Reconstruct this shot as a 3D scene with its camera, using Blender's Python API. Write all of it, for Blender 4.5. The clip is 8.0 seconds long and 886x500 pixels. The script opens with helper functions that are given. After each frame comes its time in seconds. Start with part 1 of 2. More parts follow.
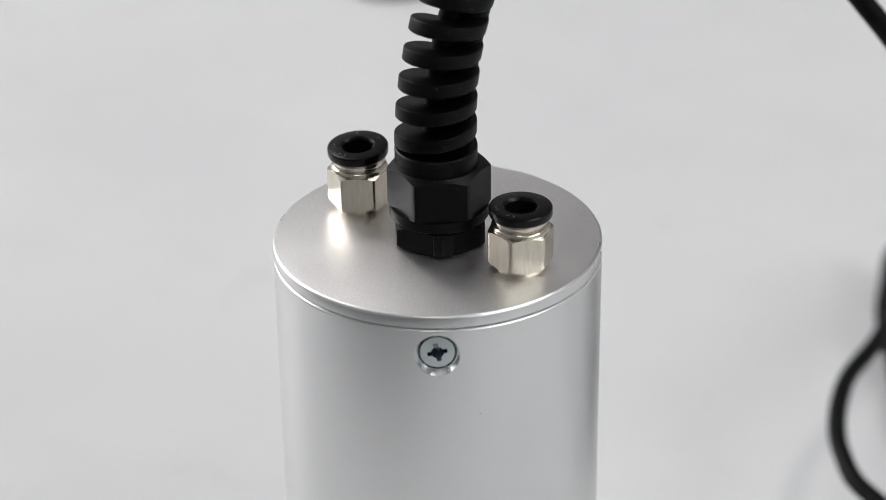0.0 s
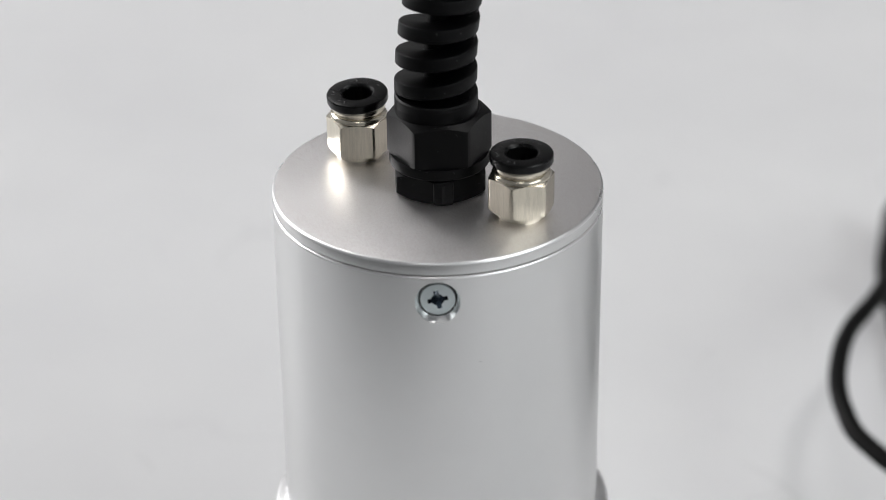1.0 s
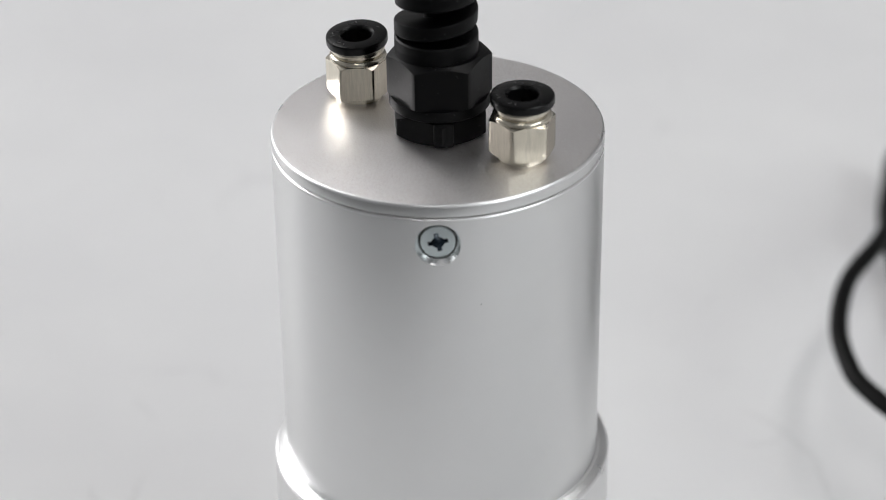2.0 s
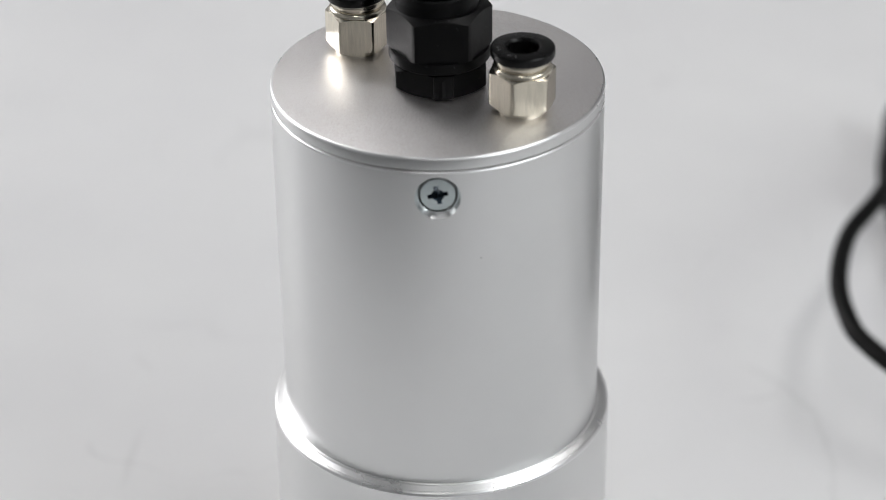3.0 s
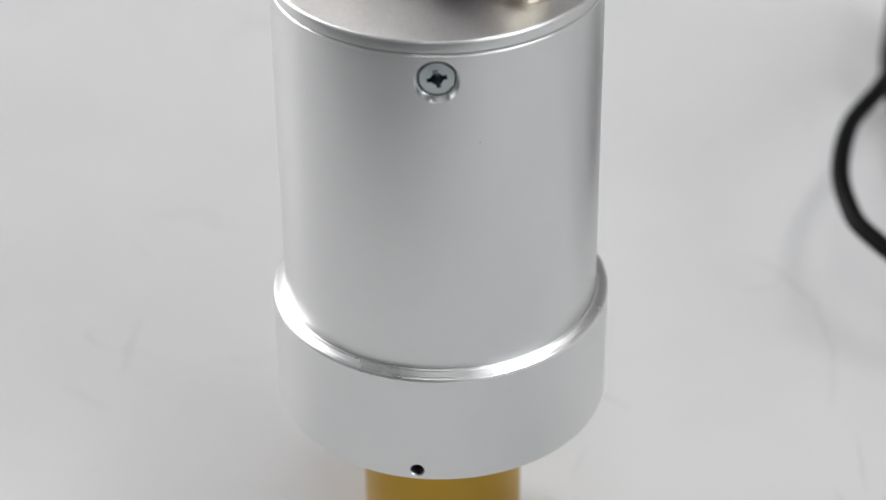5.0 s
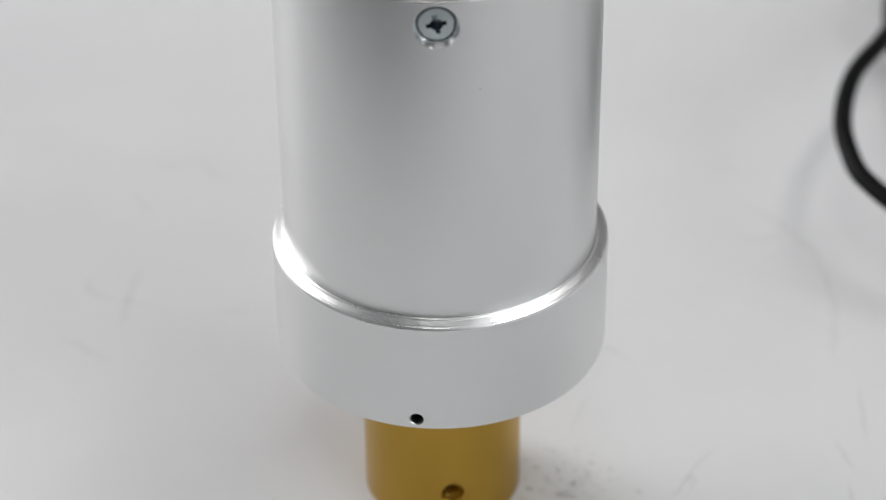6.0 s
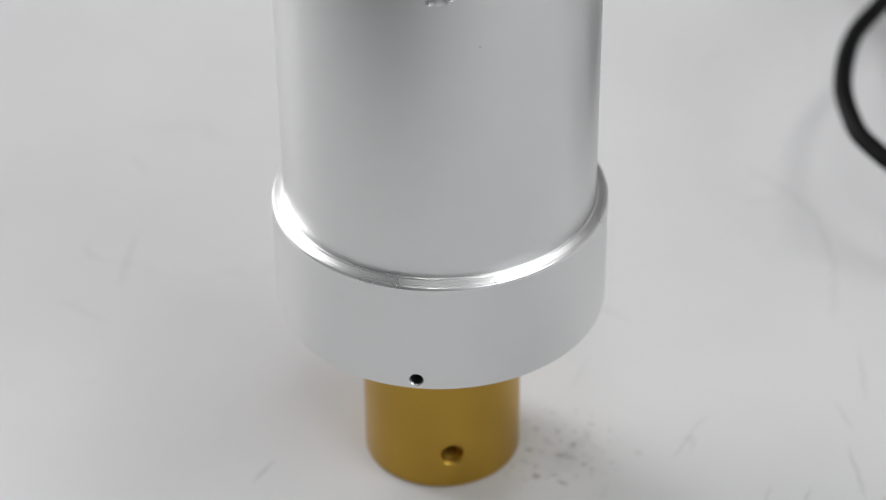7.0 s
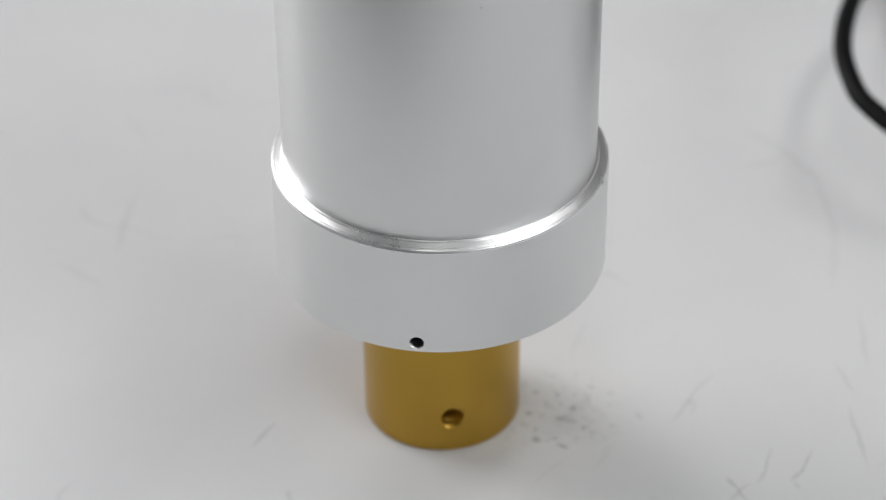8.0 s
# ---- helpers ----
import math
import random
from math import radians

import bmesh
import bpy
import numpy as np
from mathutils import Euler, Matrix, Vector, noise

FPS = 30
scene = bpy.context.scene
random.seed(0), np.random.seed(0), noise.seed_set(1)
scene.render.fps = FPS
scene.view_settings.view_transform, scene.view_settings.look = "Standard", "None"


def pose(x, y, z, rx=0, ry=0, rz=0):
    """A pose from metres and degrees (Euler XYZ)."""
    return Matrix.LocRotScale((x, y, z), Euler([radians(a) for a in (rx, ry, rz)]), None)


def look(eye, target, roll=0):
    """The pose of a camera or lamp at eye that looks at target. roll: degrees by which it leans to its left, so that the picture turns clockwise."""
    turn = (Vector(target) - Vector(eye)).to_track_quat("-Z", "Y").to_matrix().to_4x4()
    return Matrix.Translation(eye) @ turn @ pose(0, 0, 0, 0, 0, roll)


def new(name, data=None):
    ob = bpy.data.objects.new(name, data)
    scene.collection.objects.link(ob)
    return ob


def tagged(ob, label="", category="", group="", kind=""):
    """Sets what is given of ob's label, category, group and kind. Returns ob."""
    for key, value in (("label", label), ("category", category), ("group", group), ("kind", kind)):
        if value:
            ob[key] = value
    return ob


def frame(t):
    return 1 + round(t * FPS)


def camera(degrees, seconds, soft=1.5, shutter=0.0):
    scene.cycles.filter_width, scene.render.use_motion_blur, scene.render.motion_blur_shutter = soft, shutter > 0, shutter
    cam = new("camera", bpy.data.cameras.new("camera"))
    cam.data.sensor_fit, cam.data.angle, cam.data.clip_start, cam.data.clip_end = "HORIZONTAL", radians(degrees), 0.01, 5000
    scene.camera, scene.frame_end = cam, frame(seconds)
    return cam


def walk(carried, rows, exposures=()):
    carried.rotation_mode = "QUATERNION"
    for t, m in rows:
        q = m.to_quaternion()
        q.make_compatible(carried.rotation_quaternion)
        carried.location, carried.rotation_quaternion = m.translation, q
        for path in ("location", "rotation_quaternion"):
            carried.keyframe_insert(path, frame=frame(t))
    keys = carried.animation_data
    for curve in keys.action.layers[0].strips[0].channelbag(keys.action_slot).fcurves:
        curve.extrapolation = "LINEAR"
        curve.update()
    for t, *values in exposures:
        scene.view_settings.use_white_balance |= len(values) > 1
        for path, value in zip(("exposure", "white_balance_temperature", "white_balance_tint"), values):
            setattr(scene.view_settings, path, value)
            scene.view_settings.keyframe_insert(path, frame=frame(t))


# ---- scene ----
# ---------- camera and its path ----------
cam = camera(21.63, 8.0, soft=0.6)
cam.data.dof.use_dof = True
cam.data.dof.focus_distance = 0.396
cam.data.dof.aperture_fstop = 13.0

PATH = [
    (0.0, -0.0, -0.35427, 0.31429, -0.149, -28.51, 0.741),
    (0.5, -0.0003, -0.3535, 0.3123, -0.184, -28.842, 0.744),
    (1.0, -0.00055, -0.35379, 0.31007, -0.215, -29.303, 0.741),
    (1.5, -0.00077, -0.35295, 0.30816, -0.238, -29.891, 0.725),
    (3.0, -0.00124, -0.35178, 0.30585, -0.299, -31.485, 0.636),
    (3.5, -0.00136, -0.35077, 0.30506, -0.314, -32.106, 0.614),
    (4.0, -0.00122, -0.35149, 0.30509, -0.297, -32.778, 0.606),
    (4.5, -0.00101, -0.35183, 0.30434, -0.253, -33.376, 0.604),
    (6.0, -0.00025, -0.35094, 0.29987, -0.115, -34.951, 0.591),
    (6.5, -0.00024, -0.35138, 0.29861, -0.115, -35.234, 0.583),
    (7.0, -0.00072, -0.35096, 0.2978, -0.192, -35.701, 0.585),
    (7.5, -0.00137, -0.35027, 0.29714, -0.297, -36.136, 0.57),
    (8.0, -0.00212, -0.34984, 0.29629, -0.416, -36.543, 0.535),
]
walk(cam, [(t, pose(x, y, z, 90 + pitch, 0, yaw) @ pose(0, 0, 0, 0, 0, -lean)) for t, x, y, z, yaw, pitch, lean in PATH],
     [(0.0, -0.15), (3.0, -0.18), (8.0, -0.29)])

# ---------- world and large lights ----------
world = bpy.data.worlds.new("world")
scene.world = world
world.use_nodes = True
world.node_tree.nodes["Background"].inputs["Color"].default_value = (0.8, 0.88, 1.0, 1)
world.node_tree.nodes["Background"].inputs["Strength"].default_value = 0.6
WEST_WATTS = 210.0
EAST_WATTS = 152.0
PANEL_GLOW = 6.6

MM = 0.001


# ---------- materials ----------
def material(name, color, rough=0.5, metal=0.0):
    m = bpy.data.materials.new(name)
    m.use_nodes = True
    b = m.node_tree.nodes["Principled BSDF"]
    b.inputs["Base Color"].default_value = (*color, 1)
    b.inputs["Roughness"].default_value = rough
    b.inputs["Metallic"].default_value = metal
    return m


def node(m, kind, **inputs):
    n = m.node_tree.nodes.new(kind)
    for key, value in inputs.items():
        n.inputs[key.replace("_", " ")].default_value = value
    return n


def link(m, a, out, b, into):
    m.node_tree.links.new(a.outputs[out], b.inputs[into])


def coords(m, scale=(1, 1, 1)):
    tc = node(m, "ShaderNodeTexCoord")
    mp = node(m, "ShaderNodeMapping")
    mp.inputs["Scale"].default_value = scale
    link(m, tc, "Object", mp, "Vector")
    return mp


def noise_tex(m, vec, scale, detail=3.0, rough=0.5, distortion=0.0):
    n = node(m, "ShaderNodeTexNoise", Scale=scale, Detail=detail, Roughness=rough, Distortion=distortion)
    link(m, vec, "Vector", n, "Vector")
    return n


def ramp(m, src, out, lo, hi, a, b):
    r = node(m, "ShaderNodeMapRange")
    for key, value in (("From Min", lo), ("From Max", hi), ("To Min", a), ("To Max", b)):
        r.inputs[key].default_value = value
    link(m, src, out, r, "Value")
    return r


def mix(m, fac, a, b, kind="MIX"):
    x = node(m, "ShaderNodeMix")
    x.data_type, x.blend_type = "RGBA", kind
    if isinstance(fac, float):
        x.inputs[0].default_value = fac
    else:
        link(m, fac[0], fac[1], x, 0)
    for i, v in ((6, a), (7, b)):
        if isinstance(v[0], float):
            x.inputs[i].default_value = (*v[:3], 1)
        else:
            link(m, v[0], v[1], x, i)
    return x


def surface(name, color, rough, metal=0.0, grain=2000.0, depth=0.02, wear=60.0, vary=0.08, rough_vary=0.06, stretch=(1, 1, 1), speckle=0.0, dust=0.0):
    """A surface with fine relief, cloudy colour and cloudy gloss."""
    m = material(name, color, rough, metal)
    b = m.node_tree.nodes["Principled BSDF"]
    v = coords(m, stretch)
    big = noise_tex(m, v, wear, 4.0, 0.6)
    fine = noise_tex(m, v, grain, 2.0, 0.6)
    lo = tuple(c * (1 - vary) for c in color)
    hi = tuple(min(1.0, c * (1 + vary)) for c in color)
    f = ramp(m, big, "Fac", 0.3, 0.7, 0.0, 1.0)
    c = mix(m, (f, "Result"), lo, hi)
    if speckle:
        dots = ramp(m, fine, "Fac", 0.38, 0.62, 1 - speckle, 1 + speckle)
        grey = node(m, "ShaderNodeCombineColor")
        for k in range(3):
            link(m, dots, "Result", grey, k)
        c = mix(m, 1.0, (c, 2), (grey, 0), "MULTIPLY")
    if dust:
        lint = ramp(m, noise_tex(m, v, 1500.0, 1.0, 0.4), "Fac", 0.73, 0.78, 0.0, 0.8)
        c = mix(m, (lint, "Result"), (c, 2), (dust, dust, dust))
    link(m, c, 2, b, "Base Color")
    r = ramp(m, big, "Fac", 0.3, 0.7, rough - rough_vary, rough + rough_vary)
    link(m, r, "Result", b, "Roughness")
    bump = node(m, "ShaderNodeBump", Strength=1.0, Distance=depth * MM)
    link(m, fine, "Fac", bump, "Height")
    link(m, bump, "Normal", b, "Normal")
    return m


ALU_TUBE = surface("satin_aluminium", (0.75, 0.753, 0.751), 0.34, 1.0, grain=5000, depth=0.0012, vary=0.015, rough_vary=0.015)
ALU_CAP = surface("blasted_aluminium", (0.94, 0.905, 0.90), 0.37, 1.0, grain=6500, depth=0.04, vary=0.03, rough_vary=0.03, speckle=0.16)
ALU_EDGE = surface("turned_aluminium", (0.95, 0.95, 0.955), 0.3, 1.0, grain=4500, depth=0.012, vary=0.02, rough_vary=0.04)
NICKEL = surface("plated_nickel", (0.645, 0.60, 0.505), 0.2, 1.0, grain=2600, depth=0.003, vary=0.08, rough_vary=0.05, stretch=(1, 1, 0.08), speckle=0.07)
ZINC = surface("zinc_plate", (0.60, 0.66, 0.67), 0.36, 1.0, grain=2500, depth=0.006, vary=0.08)
# darker zinc: the depth shade of the screw's cross, put into the colour
RECESS = surface("shaded_zinc", (0.30, 0.34, 0.38), 0.2, 1.0, grain=2500, depth=0.01, vary=0.3)
GOLD = surface("gold_anodised_metal", (0.48, 0.295, 0.052), 0.33, 1.0, grain=4000, depth=0.002, vary=0.04)
BLACK = surface("black_nylon", (0.0012, 0.0012, 0.0016), 0.45, grain=2500, depth=0.016, vary=0.35, rough_vary=0.1, dust=0.035)
RING = surface("black_acetal", (0.003, 0.003, 0.0033), 0.28, grain=1800, depth=0.008, vary=0.2, dust=0.05)
RUBBER = surface("black_cable_sheath", (0.003, 0.003, 0.003), 0.45, grain=1500, depth=0.02, vary=0.2)
for plastic, gloss in ((BLACK, 0.17), (RING, 0.2), (RUBBER, 0.08)):
    plastic.node_tree.nodes["Principled BSDF"].inputs["Specular IOR Level"].default_value = gloss
MARKING = surface("grey_moulded_marking", (0.09, 0.09, 0.09), 0.5, grain=900, depth=0.01)
SEAT = surface("bright_cut_aluminium", (0.9, 0.9, 0.9), 0.17, 1.0, grain=3000, depth=0.01, vary=0.05, rough_vary=0.05)
DARK = material("dark_bore", (0.01, 0.01, 0.01), 0.6, 0.0)
WALL = surface("wall_paint", (0.46, 0.46, 0.46), 0.7, grain=300, depth=0.2, wear=1.5, vary=0.04)
WALL_GREY = surface("grey_wall_paint", (0.34, 0.34, 0.34), 0.7, grain=300, depth=0.2, wear=1.5, vary=0.04)
CEILING = surface("ceiling_paint", (0.45, 0.45, 0.45), 0.8, grain=300, depth=0.2, wear=1.5, vary=0.03)
FLOOR = surface("floor_vinyl", (0.12, 0.12, 0.122), 0.4, grain=200, depth=0.1, wear=3.0, vary=0.2)
FRAME = surface("white_frame_paint", (0.75, 0.75, 0.74), 0.4, grain=400, depth=0.05, wear=5.0, vary=0.03)


# dirt and scuffs; the wide patch right of the horn also paints its shadow
MARKS = [
    (18.0, -11.4, 18.4, -11.9, 0.9, 0.95), (22.4, -13.8, 23.0, -14.3, 0.8, 0.85), (19, 3, 24, -4, 9.0, 0.26), (17, -9, 25, -7, 5.0, 0.12), (24, -6, 28.7, 0.5, 1.3, 0.22), (22.6, -6.1, 25.4, -6.7, 1.1, 0.5), (28.1, 1.8, 28.6, -1.2, 0.7, 0.25),
    (37.9, -5.0, 38.3, -5.6, 0.8, 0.3), (33.0, -10.1, 34.4, -10.4, 0.9, 0.12), (32.4, -14.0, 29.1, -20.7, 0.7, 0.1), (29.8, 24.3, 26.6, 14.8, 0.8, 0.14), (53.9, -24.5, 54.8, -26.4, 0.6, 0.5),
    (45.0, -6.6, 50.3, 2.1, 0.6, 0.3), (50.3, 2.1, 53.4, 6.5, 0.7, 0.18), (66.1, -24.1, 68.3, -21.9, 0.6, 0.42), (68.3, -21.9, 70.5, -16.5, 0.5, 0.42), (66.5, -25.4, 66.6, -26.0, 0.8, 0.25),
    (59.4, -24.9, 62.9, -16.6, 0.6, 0.36), (53.5, -30, 57.2, -26, 0.5, 0.36), (55.3, -27.0, 56.6, -30.1, 0.6, 0.4), (79.6, 8.9, 81.3, 1.1, 0.7, 0.25), (79.8, -5.0, 80.4, -18.9, 0.7, 0.34), (86.8, 25.8, 85.5, 10.2, 0.8, 0.22),
    (71, 94.6, 79, 86, 1.3, 0.13), (79, 86, 84.5, 75, 1.3, 0.18), (84.5, 75, 85.6, 56, 1.3, 0.18), (85.6, 56, 83, 38, 1.3, 0.13), (-69.2, 52.2, -67.3, 71, 1.1, 0.2), (-71.2, 101.9, -67.6, 95.5, 1.3, 0.14),
    (-36.5, -12.4, -33.2, -6.6, 0.7, 0.38), (-29.4, -26.2, -29.1, -27.4, 0.7, 0.3), (-80.5, 46, -72, 40, 1.6, 0.14), (10, -16, 22, -10, 2.4, 0.08),
]


def table_material():
    """White laminate, used: cloudy grime, thin curved scuffs, small grey specks and a partly shade-painted patch near
    the horn.
    """
    m = material("worn_white_laminate", (0.74, 0.74, 0.75), 0.42)
    b = m.node_tree.nodes["Principled BSDF"]
    b.inputs["Specular IOR Level"].default_value = 0.22
    v = coords(m)
    cloud = noise_tex(m, v, 9.0, 4.0, 0.55)
    f = ramp(m, cloud, "Fac", 0.35, 0.68, 0.0, 1.0)
    base = mix(m, (f, "Result"), (0.735, 0.735, 0.74), (0.675, 0.675, 0.685))
    # thin scuffs: narrow bands of a stretched, warped noise
    scuff = noise_tex(m, coords(m, (1, 0.45, 1)), 16.0, 1.5, 0.5, 1.4)
    d = node(m, "ShaderNodeMath")
    d.operation = "SUBTRACT"
    d.inputs[1].default_value = 0.5
    link(m, scuff, "Fac", d, 0)
    a = node(m, "ShaderNodeMath")
    a.operation = "ABSOLUTE"
    link(m, d, 0, a, 0)
    line = ramp(m, a, 0, 0.0, 0.006, 1.0, 0.0)
    gate = ramp(m, noise_tex(m, v, 26.0, 3.0, 0.6), "Fac", 0.52, 0.68, 0.0, 0.55)
    k = node(m, "ShaderNodeMath")
    k.operation = "MULTIPLY"
    link(m, line, "Result", k, 0)
    link(m, gate, "Result", k, 1)
    lined = mix(m, (k, 0), (base, 2), (0.52, 0.52, 0.53))
    # grime specks
    speck = ramp(m, noise_tex(m, v, 420.0, 3.0, 0.6), "Fac", 0.66, 0.74, 0.0, 1.0)
    patch = ramp(m, noise_tex(m, v, 30.0, 2.0, 0.5), "Fac", 0.55, 0.7, 0.0, 0.5)
    k2 = node(m, "ShaderNodeMath")
    k2.operation = "MULTIPLY"
    link(m, speck, "Result", k2, 0)
    link(m, patch, "Result", k2, 1)
    done = mix(m, (k2, 0), (lined, 2), (0.40, 0.40, 0.40))
    # single strokes and spots of dirt, one patch with shadow too: ends and half width in mm, strength
    wob = noise_tex(m, v, 160.0, 3.0, 0.6)
    shift = node(m, "ShaderNodeVectorMath")
    shift.operation = "MULTIPLY_ADD"
    link(m, wob, "Color", shift, 0)
    shift.inputs[1].default_value = (0.0028, 0.0028, 0.0)
    link(m, v, "Vector", shift, 2)
    turn = Matrix.Rotation(radians(35), 2)
    for x0, y0, x1, y1, wide, strength in MARKS:
        p, q = turn @ Vector((x0, y0)) * MM, turn @ Vector((x1, y1)) * MM
        mid, half, along = (p + q) / 2, (q - p).length / 2, (q - p).normalized() if (q - p).length > 1e-6 else Vector((1, 0))
        rel = node(m, "ShaderNodeVectorMath")
        rel.operation = "SUBTRACT"
        link(m, shift, 0, rel, 0)
        rel.inputs[1].default_value = (mid.x + 0.0014, mid.y + 0.0014, 0)
        spread = []
        for axis, size in ((along, half + wide * MM), (Vector((-along.y, along.x)), 0.75 * wide * MM)):
            dot = node(m, "ShaderNodeVectorMath")
            dot.operation = "DOT_PRODUCT"
            link(m, rel, 0, dot, 0)
            dot.inputs[1].default_value = (axis.x / size, axis.y / size, 0)
            sq = node(m, "ShaderNodeMath")
            sq.operation = "MULTIPLY"
            link(m, dot, "Value", sq, 0)
            link(m, dot, "Value", sq, 1)
            spread.append(sq)
        add = node(m, "ShaderNodeMath")
        add.operation = "ADD"
        link(m, spread[0], 0, add, 0)
        link(m, spread[1], 0, add, 1)
        fade = ramp(m, add, 0, 0.0, 1.6, 0.62 * strength, 0.0)
        done = mix(m, (fade, "Result"), (done, 2), (0.25, 0.25, 0.24))
    # grit beside the horn
    centre = turn @ Vector((22, -3)) * MM
    away = node(m, "ShaderNodeVectorMath")
    away.operation = "DISTANCE"
    link(m, shift, 0, away, 0)
    away.inputs[1].default_value = (centre.x + 0.0014, centre.y + 0.0014, 0)
    near = ramp(m, away, "Value", 0.004, 0.016, 1.0, 0.0)
    grit = ramp(m, noise_tex(m, v, 520.0, 4.0, 0.7), "Fac", 0.56, 0.66, 0.0, 0.65)
    k3 = node(m, "ShaderNodeMath")
    k3.operation = "MULTIPLY"
    link(m, near, "Result", k3, 0)
    link(m, grit, "Result", k3, 1)
    done = mix(m, (k3, 0), (done, 2), (0.2, 0.2, 0.19))
    link(m, done, 2, b, "Base Color")
    r = ramp(m, cloud, "Fac", 0.35, 0.7, 0.36, 0.5)
    link(m, r, "Result", b, "Roughness")
    bump = node(m, "ShaderNodeBump", Strength=0.6, Distance=0.02 * MM)
    link(m, noise_tex(m, v, 700.0, 2.0, 0.5), "Fac", bump, "Height")
    link(m, bump, "Normal", b, "Normal")
    return m


TABLE = table_material()


def glow(name, color, strength):
    m = material(name, (0.8, 0.8, 0.8), 0.5)
    b = m.node_tree.nodes["Principled BSDF"]
    b.inputs["Emission Color"].default_value = (*color, 1)
    b.inputs["Emission Strength"].default_value = strength
    return m


PANEL = glow("light_diffuser", (1.0, 0.985, 0.975), PANEL_GLOW)


# ---------- mesh helpers ----------
def sharpen(bm, degrees=28):
    limit = radians(degrees)
    for f in bm.faces:
        f.smooth = True
    for e in bm.edges:
        e.smooth = len(e.link_faces) == 2 and e.calc_face_angle(0.0) < limit


def part(name, bm, mat, parent=None, label="", m=None, smooth=True):
    if smooth:
        sharpen(bm)
    me = bpy.data.meshes.new(name)
    bm.to_mesh(me)
    bm.free()
    for k in (mat if isinstance(mat, (list, tuple)) else [mat]):
        me.materials.append(k)
    ob = new(name, me)
    if parent:
        ob.parent = parent
    if m is not None:
        ob.matrix_basis = m
    if label:
        ob["label"] = label
    return ob


def lathe(profile, segments=192, close=False):
    """Turns (r, z) pairs in mm round the z axis. close: joins the last to the first. Ends at r = 0 become a point."""
    bm = bmesh.new()
    rings = []
    for r, z in profile:
        if r < 1e-6:
            rings.append([bm.verts.new((0, 0, z * MM))])
        else:
            rings.append([bm.verts.new((r * MM * math.cos(2 * math.pi * i / segments), r * MM * math.sin(2 * math.pi * i / segments), z * MM)) for i in range(segments)])
    pairs = list(zip(rings, rings[1:])) + ([(rings[-1], rings[0])] if close else [])
    for a, b in pairs:
        for i in range(segments):
            j = (i + 1) % segments
            q = [a[i % len(a)], a[j % len(a)], b[j % len(b)], b[i % len(b)]]
            q = [v for k, v in enumerate(q) if v not in q[:k]]
            if len(q) > 2:
                bm.faces.new(q)
    bmesh.ops.recalc_face_normals(bm, faces=bm.faces)
    return bm


def prism(sides, radius, z0, z1, turn=0.0, top=0.0, bottom=0.0, steps=20, blunt=0.1):
    """A hexagonal bar whose corners are turned down to a cone at the top and the bottom: mm, degrees. Scallops come out as on a real nut."""
    bm = bmesh.new()
    flat = radius * math.cos(math.pi / sides)
    angles = [2 * math.pi * (k + s / steps) / sides for k in range(sides) for s in range(steps)]
    rim = [min(radius - blunt, flat / math.cos((a % (2 * math.pi / sides)) - math.pi / sides)) for a in angles]
    levels = []

    def ring(rs, zs):
        return [bm.verts.new((r * MM * math.sin(a + radians(turn)), -r * MM * math.cos(a + radians(turn)), z * MM)) for a, r, z in zip(angles, rs, zs)]

    if bottom:
        levels.append(ring([flat - bottom] * len(angles), [z0] * len(angles)))
        levels.append(ring(rim, [z0 + (r - flat + bottom) * 0.6 for r in rim]))
    else:
        levels.append(ring(rim, [z0] * len(angles)))
    if top:
        levels.append(ring(rim, [z1 - (r - flat + top) * 0.6 for r in rim]))
        levels.append(ring([flat - top] * len(angles), [z1] * len(angles)))
    else:
        levels.append(ring(rim, [z1] * len(angles)))
    n = len(angles)
    for a, b in zip(levels, levels[1:]):
        for i in range(n):
            bm.faces.new((a[i], a[(i + 1) % n], b[(i + 1) % n], b[i]))
    bm.faces.new(levels[0])
    bm.faces.new(levels[-1])
    bmesh.ops.recalc_face_normals(bm, faces=bm.faces)
    return bm


def box(x0, y0, z0, x1, y1, z1, bevel=0.0):
    """A box in metres with rounded edges."""
    bm = bmesh.new()
    bmesh.ops.create_cube(bm, size=1)
    for v in bm.verts:
        v.co = Vector(((x0 + x1) / 2 + v.co.x * (x1 - x0), (y0 + y1) / 2 + v.co.y * (y1 - y0), (z0 + z1) / 2 + v.co.z * (z1 - z0)))
    if bevel:
        bmesh.ops.bevel(bm, geom=bm.edges[:], offset=bevel, segments=3, affect="EDGES", profile=0.5)
    return bm


def join(*bms):
    out = bmesh.new()
    for b in bms:
        me = bpy.data.meshes.new("mesh_piece")
        b.to_mesh(me)
        b.free()
        out.from_mesh(me)
        bpy.data.meshes.remove(me)
    return out


def bored(bm, cutter):
    """bm with the closed shape cutter taken out."""
    obs = []
    for b in (bm, cutter):
        me = bpy.data.meshes.new("mesh_piece")
        b.to_mesh(me)
        b.free()
        obs.append(new("mesh_piece", me))
    mod = obs[0].modifiers.new("cut", "BOOLEAN")
    mod.operation, mod.object, mod.solver = "DIFFERENCE", obs[1], "EXACT"
    got = obs[0].evaluated_get(bpy.context.evaluated_depsgraph_get()).to_mesh()
    out = bmesh.new()
    out.from_mesh(got)
    for o in obs:
        me = o.data
        bpy.data.objects.remove(o)
        bpy.data.meshes.remove(me)
    return out


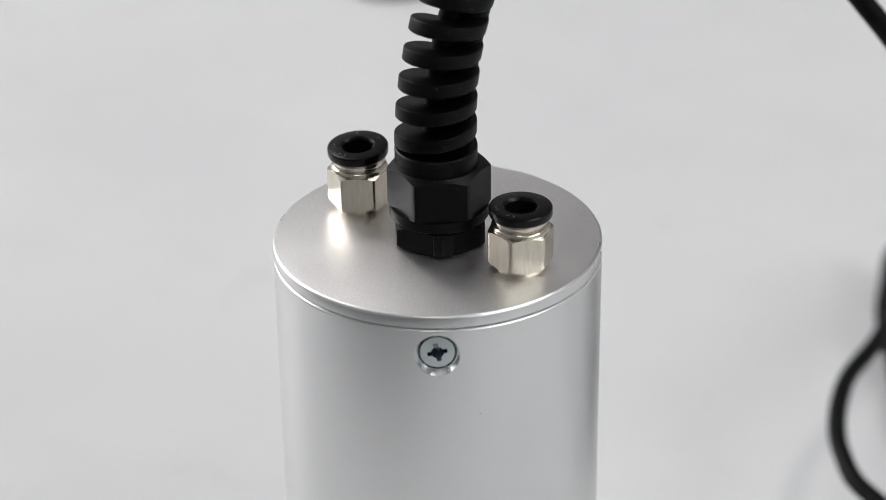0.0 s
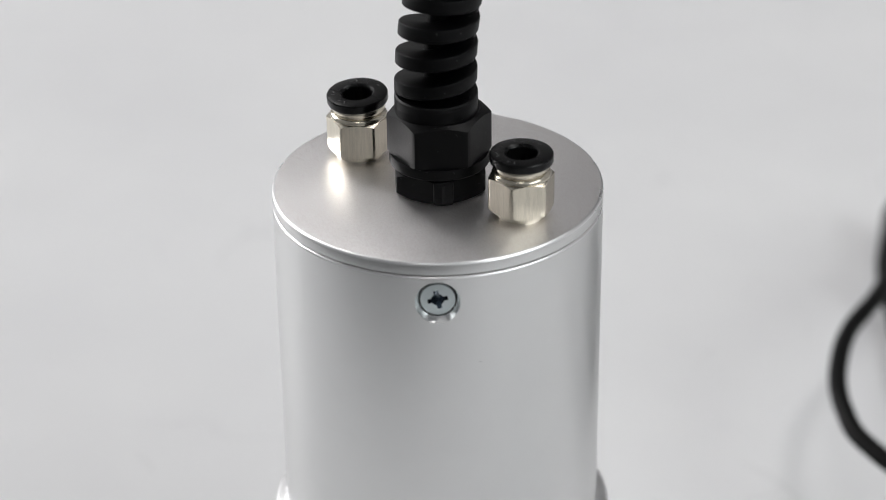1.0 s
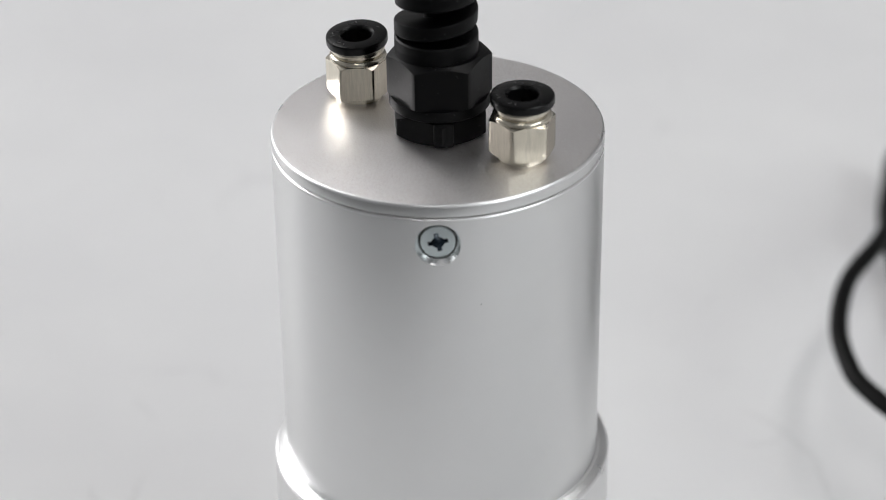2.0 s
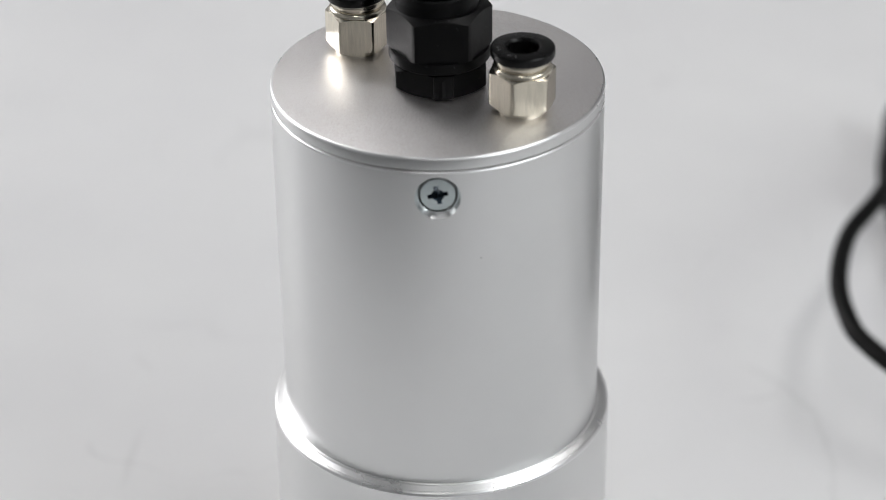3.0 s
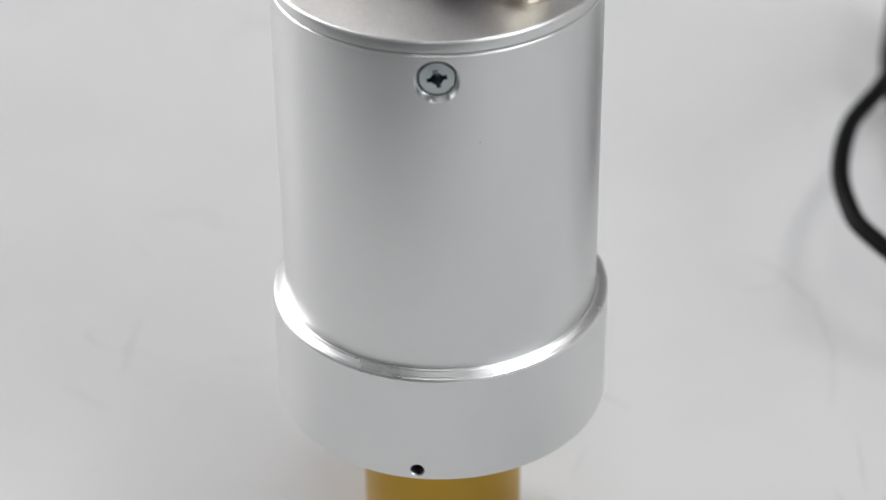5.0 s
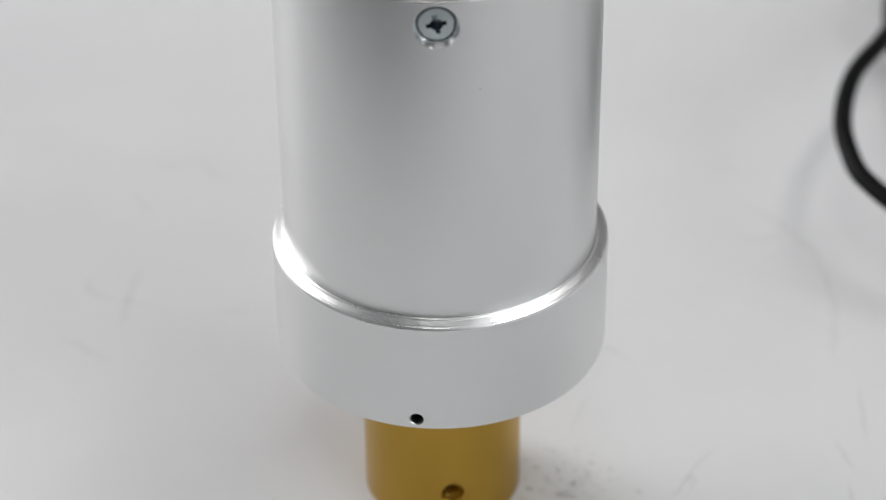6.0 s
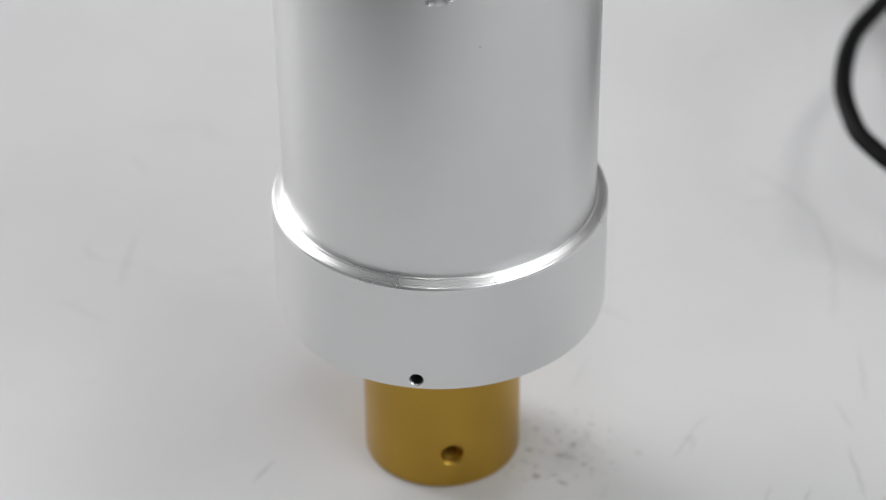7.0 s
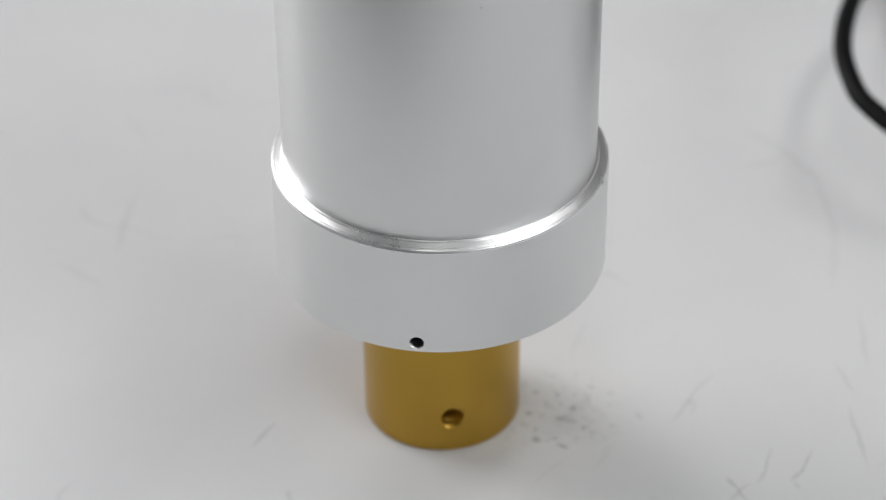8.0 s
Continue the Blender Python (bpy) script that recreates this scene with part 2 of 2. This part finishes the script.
def radial_normals(ob):
    """Shades the round side of a bored tube by the true normal of its cylinder."""
    me = ob.data
    got = [tuple(c.vector) for c in me.corner_normals]
    for p in me.polygons:
        c = p.center
        out = Vector((c.x, c.y, 0)).normalized()
        if abs(p.normal.z) < 0.01 and abs(p.normal.dot(out)) > 0.98:
            sign = 1 if p.normal.dot(out) > 0 else -1
            for li in p.loop_indices:
                co = me.vertices[me.loops[li].vertex_index].co
                got[li] = tuple(Vector((co.x, co.y, 0)).normalized() * sign)
    me.normals_split_custom_set(got)


def facing(angle, radius, z):
    """A pose on the side of a cylinder round the z axis, its z axis pointing out. angle: radians from the -y side towards +x; mm."""
    return pose(radius * MM * math.sin(angle), -radius * MM * math.cos(angle), z * MM, 90, 0, math.degrees(angle))


def moved(bm, m):
    bmesh.ops.transform(bm, matrix=m, verts=bm.verts)
    return bm


def smooth_path(points, steps=12):
    """Catmull-Rom points through the given ones."""
    p = [Vector(q) for q in points]
    p = [2 * p[0] - p[1]] + p + [2 * p[-1] - p[-2]]
    out = []
    for i in range(1, len(p) - 2):
        a, b, c, d = p[i - 1], p[i], p[i + 1], p[i + 2]
        for s in range(steps):
            t = s / steps
            out.append(0.5 * ((2 * b) + (c - a) * t + (2 * a - 5 * b + 4 * c - d) * t * t + (3 * b - 3 * c + d - a) * t ** 3))
    out.append(p[-2])
    return out


def tube_along(path, radius, sides=20):
    """A round bar along a path; metres."""
    bm = bmesh.new()
    side = Vector((1, 0, 0))
    rings = []
    for i, c in enumerate(path):
        d = (path[min(i + 1, len(path) - 1)] - path[max(i - 1, 0)]).normalized()
        side = (side - d * side.dot(d)).normalized()
        up = d.cross(side)
        rings.append([bm.verts.new(c + radius * (math.cos(a) * side + math.sin(a) * up)) for a in [2 * math.pi * k / sides for k in range(sides)]])
    for a, b in zip(rings, rings[1:]):
        for i in range(sides):
            bm.faces.new((a[i], a[(i + 1) % sides], b[(i + 1) % sides], b[i]))
    bm.faces.new(rings[0])
    bm.faces.new(rings[-1])
    bmesh.ops.recalc_face_normals(bm, faces=bm.faces)
    return bm


def thing(name, label, category, m=None, kind="", group=""):
    ob = new(name)
    ob.empty_display_size = 0.02
    if m is not None:
        ob.matrix_basis = m
    return tagged(ob, label, category, group, kind)


# ---------- the room, closed round the table ----------
ROOM = 3.52
BACK = 5.76
FRONT = -6.72
TOP = 3.7
DOWN = -0.75
T = 0.12


def structure(name, bm, mat, label, category):
    return tagged(part(name, bm, mat), label, category, kind="structure")


structure("floor", box(-ROOM, FRONT, DOWN - T, ROOM, BACK, DOWN), FLOOR, "dark grey vinyl room floor under the table", "floor")
structure("ceiling", box(-ROOM, FRONT, TOP, ROOM, BACK, TOP + T), CEILING, "plain grey ceiling above the table", "ceiling")
structure("wall_north", box(-ROOM - T, BACK, DOWN, ROOM + T, BACK + T, TOP), WALL_GREY, "plain grey painted wall", "wall")
structure("wall_south", box(-ROOM - T, FRONT - T, DOWN, ROOM + T, FRONT, TOP), WALL, "plain light grey painted wall", "wall")

def window_wall(name, window_name, side, y0, y1, z0, z1, watts, tint):
    """A wall at x = side * ROOM with a framed window, daylight coming in through its opening."""
    a, b = sorted((side * ROOM, side * (ROOM + T)))
    structure(name, join(
        box(a, FRONT, DOWN, b, y0, TOP), box(a, y1, DOWN, b, BACK, TOP),
        box(a, y0, DOWN, b, y1, z0), box(a, y0, z1, b, y1, TOP)), WALL, "plain light grey painted wall with a window", "wall")
    c, d = sorted((side * (ROOM + 0.03), side * (ROOM + 0.08)))
    w = thing(window_name, "white framed daylight window in the wall", "window", kind="structure")
    part("window_frame", join(
        box(c, y0, z0, d, y0 + 0.05, z1, 0.004), box(c, y1 - 0.05, z0, d, y1, z1, 0.004),
        box(c, y0 + 0.05, z0, d, y1 - 0.05, z0 + 0.05, 0.004), box(c, y0 + 0.05, z1 - 0.05, d, y1 - 0.05, z1, 0.004)), FRAME, w)
    lamp = bpy.data.lights.new("window_daylight", "AREA")
    lamp.shape, lamp.size, lamp.size_y, lamp.energy, lamp.color = "RECTANGLE", y1 - y0 - 0.12, z1 - z0 - 0.12, watts, tint
    new("window_daylight", lamp).matrix_basis = look((side * (ROOM + 0.02), (y0 + y1) / 2, (z0 + z1) / 2), (0, (y0 + y1) / 2, (z0 + z1) / 2))


window_wall("wall_west", "window_1", -1, 1.04, 4.48, 0.61, 3.22, WEST_WATTS, (1.0, 0.985, 0.985))
window_wall("wall_east", "window_2", 1, -6.24, -0.64, 1.78, 3.59, EAST_WATTS, (0.97, 1.0, 0.995))


def ceiling_light(x, y, turn, w=0.6, h=1.2):
    lit = thing("ceiling_light", "flat white rectangular ceiling light, switched on", "ceiling light", pose(x, y, TOP, 0, 0, turn), group="ceiling lights")
    part("frame", join(
        box(-w / 2 - 0.02, -h / 2 - 0.02, -0.04, -w / 2, h / 2 + 0.02, 0, 0.002), box(w / 2, -h / 2 - 0.02, -0.04, w / 2 + 0.02, h / 2 + 0.02, 0, 0.002),
        box(-w / 2, -h / 2 - 0.02, -0.04, w / 2, -h / 2, 0, 0.002), box(-w / 2, h / 2, -0.04, w / 2, h / 2 + 0.02, 0, 0.002)), FRAME, lit)
    part("diffuser", box(-w / 2, -h / 2, -0.03, w / 2, h / 2, -0.02), PANEL, lit, "glowing white diffuser")
    return lit


ceiling_light(-1.8, 3.2, 21, 0.8, 2.4)
ceiling_light(1.58, 0.62, -24, 0.65, 2.2)
ceiling_light(-0.3, -2.2, 0, 0.5, 1.2)


# ---------- the table ----------
def table():
    """White top on four legs; its front edge runs aslant before the camera."""
    t = thing("table", "white laminate table, scuffed, carrying the transducer", "table", pose(0, 0, 0, 0, 0, -35))
    part("tabletop", box(-0.8, -0.21, -0.028, 0.8, 0.64, 0, 0.002), TABLE, t)
    for x in (-0.74, 0.70):
        for y in (-0.16, 0.55):
            part("leg", box(x, y, DOWN, x + 0.04, y + 0.04, -0.0285, 0.003), FRAME, t)
    return t


table()

# ---------- the transducer ----------
R_TUBE, R_COLLAR, R_HORN = 28.52, 30.75, 15.14
Z_TOP, Z_TUBE, Z_RING, Z_LOW = 124.96, 122.4, 59.1, 37.15
SCREW_A, SCREW_Z = -0.0105, 117.58
HOLE_A, HOLE_Z = -0.15, 39.14
BORE_A, BORE_Z = 0.1208, 8.27

unit = thing("ultrasonic_transducer", "satin aluminium ultrasonic transducer standing on its gold metal horn", "transducer")


def housing_tube():
    bm = lathe([(R_TUBE - 4.0, Z_RING - 14), (R_TUBE, Z_RING - 14), (R_TUBE, Z_TUBE - 0.4), (R_TUBE - 0.07, Z_TUBE - 0.2), (R_TUBE - 0.2, Z_TUBE - 0.07), (R_TUBE - 0.4, Z_TUBE), (R_TUBE - 4.0, Z_TUBE)], 256, close=True)
    cut = lathe([(0, -4.5), (3.16, -4.5), (3.16, -1.25), (3.26, -1.1), (4.0, 0.25), (4.0, 2), (0, 2)], 64)
    ob = part("housing_tube", bored(bm, moved(cut, facing(SCREW_A, R_TUBE, SCREW_Z))), [ALU_TUBE, ALU_EDGE, SEAT], unit)
    for p in ob.data.polygons:
        c = p.center
        seat = Vector((c.x, c.y, c.z)) - facing(SCREW_A, R_TUBE, SCREW_Z).translation
        if c.z > (Z_TUBE - 0.39) * MM:
            p.material_index = 1
        elif seat.length < 4.3 * MM and abs(p.normal.dot(Vector((c.x, c.y, 0)).normalized())) < 0.97:
            p.material_index = 2
    radial_normals(ob)
    return ob


def end_cap():
    ob = part("end_cap", lathe([(0, Z_TUBE + 0.01), (R_TUBE - 1.0, Z_TUBE + 0.01), (R_TUBE - 1.0, Z_TUBE + 0.34), (R_TUBE - 0.1, Z_TUBE + 0.34), (R_TUBE, Z_TUBE + 0.42), (R_TUBE, Z_TOP - 0.5), (R_TUBE - 0.03, Z_TOP - 0.36), (R_TUBE - 0.1, Z_TOP - 0.2), (R_TUBE - 0.22, Z_TOP - 0.09), (R_TUBE - 0.36, Z_TOP - 0.03), (R_TUBE - 0.5, Z_TOP), (0, Z_TOP)], 256), [ALU_CAP, ALU_EDGE, ALU_TUBE], unit, "bead-blasted aluminium end cap")
    for p in ob.data.polygons:
        if 0.1 < p.normal.z < 0.99:
            p.material_index = 1
        elif abs(p.normal.z) < 0.1:
            p.material_index = 2
    return ob


def collar():
    inner = R_TUBE + 0.03
    # a shallow cone between two rounded crests, a fine groove before the outer one
    steps = [(0.0, 1.1), (0.1, 1.12), (0.2, 1.1), (0.3, 1.03), (0.38, 0.93), (0.44, 0.83), (0.5, 0.8), (0.55, 0.782), (1.0, 0.618), (1.43, 0.462), (1.48, 0.444), (1.53, 0.37), (1.59, 0.37), (1.65, 0.41), (1.72, 0.41), (1.84, 0.36), (1.98, 0.25), (2.09, 0.09), (2.17, -0.1), (2.2, -0.3)]
    seam = Z_RING - 4.0
    crown = lathe([(inner, seam)] + [(inner + a, Z_RING + b) for a, b in steps] + [(R_COLLAR, seam)], 256)
    body = lathe([(inner, seam), (R_COLLAR, seam), (R_COLLAR, Z_LOW + 0.2), (R_COLLAR - 0.06, Z_LOW + 0.06), (R_COLLAR - 0.2, Z_LOW), (R_HORN + 0.3, Z_LOW), (R_HORN + 0.3, Z_LOW + 1), (inner, Z_LOW + 1)], 256, close=True)
    cut = lathe([(0, -5), (1.16, -5), (1.16, -0.25), (1.4, 0.1), (1.4, 2), (0, 2)], 40)
    ob = part("collar", join(bored(body, moved(cut, facing(HOLE_A, R_COLLAR, HOLE_Z))), crown), [ALU_TUBE, ALU_EDGE], unit, "satin aluminium collar with a small side hole")
    for p in ob.data.polygons:
        if p.center.z > (Z_RING - 0.3) * MM:
            p.material_index = 1
    radial_normals(ob)
    return ob


def horn():
    bm = lathe([(0, 0), (R_HORN - 0.5, 0), (R_HORN, 0.5), (R_HORN, Z_LOW + 0.9), (0, Z_LOW + 0.9)], 192)
    thread = [(0, -9), (1.75, -9)]
    for k in range(9):
        thread += [(1.75, -8.3 + k * 0.8), (2.02, -7.9 + k * 0.8)]
    thread += [(1.85, -1.0), (2.0, -0.45), (2.5, 0.1), (2.5, 2), (0, 2)]
    ob = part("horn", bored(bm, moved(lathe(thread, 48), facing(BORE_A, R_HORN, BORE_Z))), GOLD, unit, "gold-coloured metal horn with a threaded side hole")
    radial_normals(ob)
    return ob


def screw():
    """Zinc cross-head screw, sunk in its chamfered seat."""
    head = lathe([(0, -3.9), (2.0, -3.9), (2.6, -2.6), (2.92, -1.6), (2.95, -1.3), (2.84, -1.16), (0, -1.08)], 64)
    bm = head
    for k in (0, 90):
        b = bmesh.new()
        bmesh.ops.create_cone(b, cap_ends=True, segments=4, radius1=0.5 * MM, radius2=1.0 * MM, depth=2.4 * MM)
        for v in b.verts:
            v.co = Matrix.Rotation(radians(45), 3, "Z") @ v.co
            v.co = (v.co.x * 2.55, v.co.y * (0.58 if v.co.z > 0 else 0.9), v.co.z - 2.0 * MM)
        bm = bored(bm, moved(b, pose(0, 0, 0, 0, 0, k + 12)))
    bm = bored(bm, lathe([(0, -3.4), (0.45, -3.2), (1.15, -0.9), (0, -0.9)], 16))
    ob = part("screw", bm, [ZINC, RECESS], unit, "zinc-plated cross-head screw", facing(SCREW_A, R_TUBE, SCREW_Z))
    # faces inside the cross take the zinc with shade painted in
    for p in ob.data.polygons:
        if math.hypot(p.center.x, p.center.y) < 2.0 * MM and p.center.z < -1.2 * MM:
            p.material_index = 1
    return ob


def push_fitting(x, y, turn, seat=0.0, tip=0.0, lean=0.0):
    """Nickel hexagon body with a round neck; black release ring in its mouth."""
    base = pose(x * MM, y * MM, Z_TOP * MM)
    body = join(
        lathe([(0, -0.5), (4.2, -0.5), (4.2, 0.35), (4.45, 0.5), (4.45, 0.9), (0, 0.9)], 64),
        prism(6, 5.78, 0.85, 7.7, turn, top=0.5, bottom=0.35),
        lathe([(0, 7.5), (5.0, 7.5), (5.0, 7.75), (4.9, 8.0), (4.62, 8.25), (4.3, 8.4), (4.3, 8.6), (4.62, 8.75), (4.72, 8.95), (4.72, 9.5), (4.6, 9.75), (4.4, 9.9), (3.6, 9.9), (3.6, 7.9), (0, 7.9)], 64))
    ob = part("push_fitting", body, NICKEL, unit, "nickel-plated push-in air fitting with a hexagon body", base)
    ring = lathe([(2.6, 4.0), (3.4, 4.0), (3.5, 9.95), (4.9, 10.0), (5.25, 10.15), (5.36, 10.4), (5.36, 11.45), (5.24, 11.66), (5.05, 11.74), (3.05, 11.74), (2.8, 11.6), (2.62, 11.3)], 72, close=True)
    loose = pose(0, 0, (9.0 + seat) * MM, tip, lean) @ pose(0, 0, -9.0 * MM)
    part("release_ring", moved(ring, loose), RING, ob, "black plastic release ring")
    # raised marks on the ring's face
    for k, a in enumerate((-64, -52, -14, 1, 150, 214)):
        part("mark", moved(box(-0.34 * MM, -0.08 * MM, 0, 0.34 * MM, 0.08 * MM, 0.06 * MM), loose @ pose(0, 0, 11.72 * MM, 0, 0, a + turn) @ pose(0, -4.15 * MM, 0, 0, 0, 90 * (k % 2) + 20)), MARKING, ob, smooth=False)
    # near-black disc low in the bore
    lathe_bore = lathe([(0, 3.0), (2.9, 3.0), (2.9, 3.4), (0, 3.4)], 32)
    part("bore_disc", lathe_bore, DARK, ob)
    return ob


GLAND = (0.4, -0.5)


def spine(s):
    """The bent middle line of the strain relief: s mm above the cap."""
    u = max(0.0, s - 19.0)
    bend = 0.005 * u * u + 0.00004 * u ** 3
    return Vector((bend - 0.05, GLAND[1] + 0.35 * bend, Z_TOP + s)) * MM


def cable_gland():
    base = pose(GLAND[0] * MM, GLAND[1] * MM, Z_TOP * MM)
    nut = join(
        lathe([(0, 4.7), (8.35, 4.7), (8.62, 4.95), (8.62, 5.9), (8.4, 6.6), (0, 6.6)], 96),
        prism(6, 9.0, 6.0, 14.4, 32, top=0.55, bottom=0.3))
    ob = part("cable_gland", nut, BLACK, unit, "black nylon cable gland nut", base)
    low = join(prism(6, 8.8, 0.0, 4.5, 2, top=0.12, bottom=0.1), lathe([(0, 4.3), (7.3, 4.3), (7.3, 4.9), (0, 4.9)], 96),
               moved(box(-1.7 * MM, -8.5 * MM, 0.0, 1.7 * MM, -6 * MM, 4.45 * MM, 0.5 * MM), pose(0, 0, 0, 0, 0, 4)))
    part("base_hexagon", low, BLACK, ob, "black nylon hexagon base")
    # spiral strain relief
    bm = bmesh.new()
    z0, pitch, turns, n = 16.1, 4.8, 6.9, 64
    rings = []
    for i in range(-44, int(turns * n) + 1):
        a = 2 * math.pi * i / n
        s = z0 + pitch * i / n
        mid = spine(s)
        up = (spine(s + 0.5) - spine(s - 0.5)).normalized()
        outward = Vector((math.sin(a + 0.9), -math.cos(a + 0.9), 0))
        outward = (outward - up * outward.dot(up)).normalized()
        big = 7.08 - 0.033 * max(0.0, s - 18)
        half = 1.28
        rim = [(2.0, -half), (big - 0.28, -half), (big, -half + 0.28), (big, half - 0.36), (big - 0.1, half - 0.11), (big - 0.34, half), (2.0, half)]
        rings.append([bm.verts.new(mid + outward * r * MM + up * h * MM) for r, h in rim])
    for a, b in zip(rings, rings[1:]):
        for k in range(len(a)):
            j = (k + 1) % len(a)
            bm.faces.new((a[k], a[j], b[j], b[k]))
    bm.faces.new(rings[0])
    bm.faces.new(rings[-1])
    bmesh.ops.recalc_face_normals(bm, faces=bm.faces)
    foot = moved(lathe([(0, 13.9), (7.06, 13.9), (7.06, 17.2), (6.8, 17.45), (0, 17.45)], 96), pose(-0.05 * MM, GLAND[1] * MM, Z_TOP * MM))
    core = tube_along([spine(16 + 0.5 * k) for k in range(72)], 2.1 * MM, 32)
    web = tube_along([spine(16 + 0.5 * k) + Vector((4.1, 1.2, 0)) * MM for k in range(66)], 2.3 * MM, 24)
    both = moved(join(bm, foot, core, web), base.inverted())
    part("strain_relief", both, BLACK, ob, "black nylon spiral strain relief, leaning over")
    return ob


def cable():
    """Leaves the relief, arches over, drops to the table, coils there out of view and rises once more in a loose loop.
    """
    top = [spine(44), spine(52)]
    end = [q / MM for q in top]
    pts = [tuple(end[0]), tuple(end[1]), (12, 9, 190), (25, 30, 204), (40, 50, 194), (53.3, 60, 178.6), (67.6, 60, 160.8), (82.3, 60, 142.6), (88.1, 60, 135.4), (108, 68, 108), (128, 110, 66), (132, 170, 28), (126, 204, 9),
           (121.5, 192, 5.2), (116.4, 169, 6.7), (116.4, 150, 3.4)]
    # a flat coil of four turns, wound inwards; added unseen to darken the tube's reflection
    for k in range(66):
        a = radians(192 + 22 * k)
        r = 42 - 0.285 * k
        pts.append((157 + r * math.cos(a), 128 + r * math.sin(a), 2.2))
    pts += [(176, 146, 6.8), (193, 168, 6.8), (184, 200, 3), (152, 207, 2.2),
            (131.3, 186.0, 8.4), (116.8, 158.0, 15.6), (107.1, 135.4, 20.0), (96.9, 115.4, 22.5), (91.3, 95.2, 23.4), (90.6, 79.9, 23.4), (93.3, 68.6, 22.8), (105.3, 53.5, 20.9), (135.1, 40.7, 13.1),
            (200, 40, 2.2), (290, 45, 2.2), (345, 160, 2.2), (300, 330, 2.2), (205, 425, 2.2), (110, 440, 2.2), (64, 436, 2.2), (16, 427, 2.2), (-14, 413, 2.2), (-30, 424, 2.2), (-36, 470, 2.2), (-40, 560, 2.2)]
    bm = tube_along(smooth_path([tuple(c * MM for c in q) for q in pts], 8), 2.15 * MM, 18)
    return part("cable", bm, RUBBER, unit, "thin black round cable, arching over to the table, its coil added out of view")


housing_tube()
end_cap()
collar()
horn()
screw()
push_fitting(13.93, -11.5, -19, seat=-0.35)
push_fitting(-13.65, 11.9, -32, seat=0.05, tip=3.5, lean=-3.0)
cable_gland()
cable()


# small bright cap flecks, partly painted sparkle, and a dust speck on the tube
rng = random.Random(4)
flecks = [(-2.14, -15.8, 15, 0.24), (6.72, -14.85, 5, 0.26), (2.6, -17.2, 100, 0.16)]
flecks += [(rng.gauss(1.0, 4.5), rng.gauss(-18.0, 3.0), rng.uniform(0, 180), rng.uniform(0.06, 0.13)) for k in range(16)]
for x, y, turn, half in flecks:
    part("mesh_piece", moved(box(-half * MM, -0.05 * MM, 0, half * MM, 0.05 * MM, 0.03 * MM), pose(x * MM, y * MM, (Z_TOP - 0.01) * MM, 0, 0, turn)), FRAME, unit, smooth=False)
part("speck", moved(lathe([(0, -0.05), (0.11, -0.05), (0.09, 0.02), (0, 0.03)], 12), facing(0.237, R_TUBE, 105.8)), MARKING, unit)
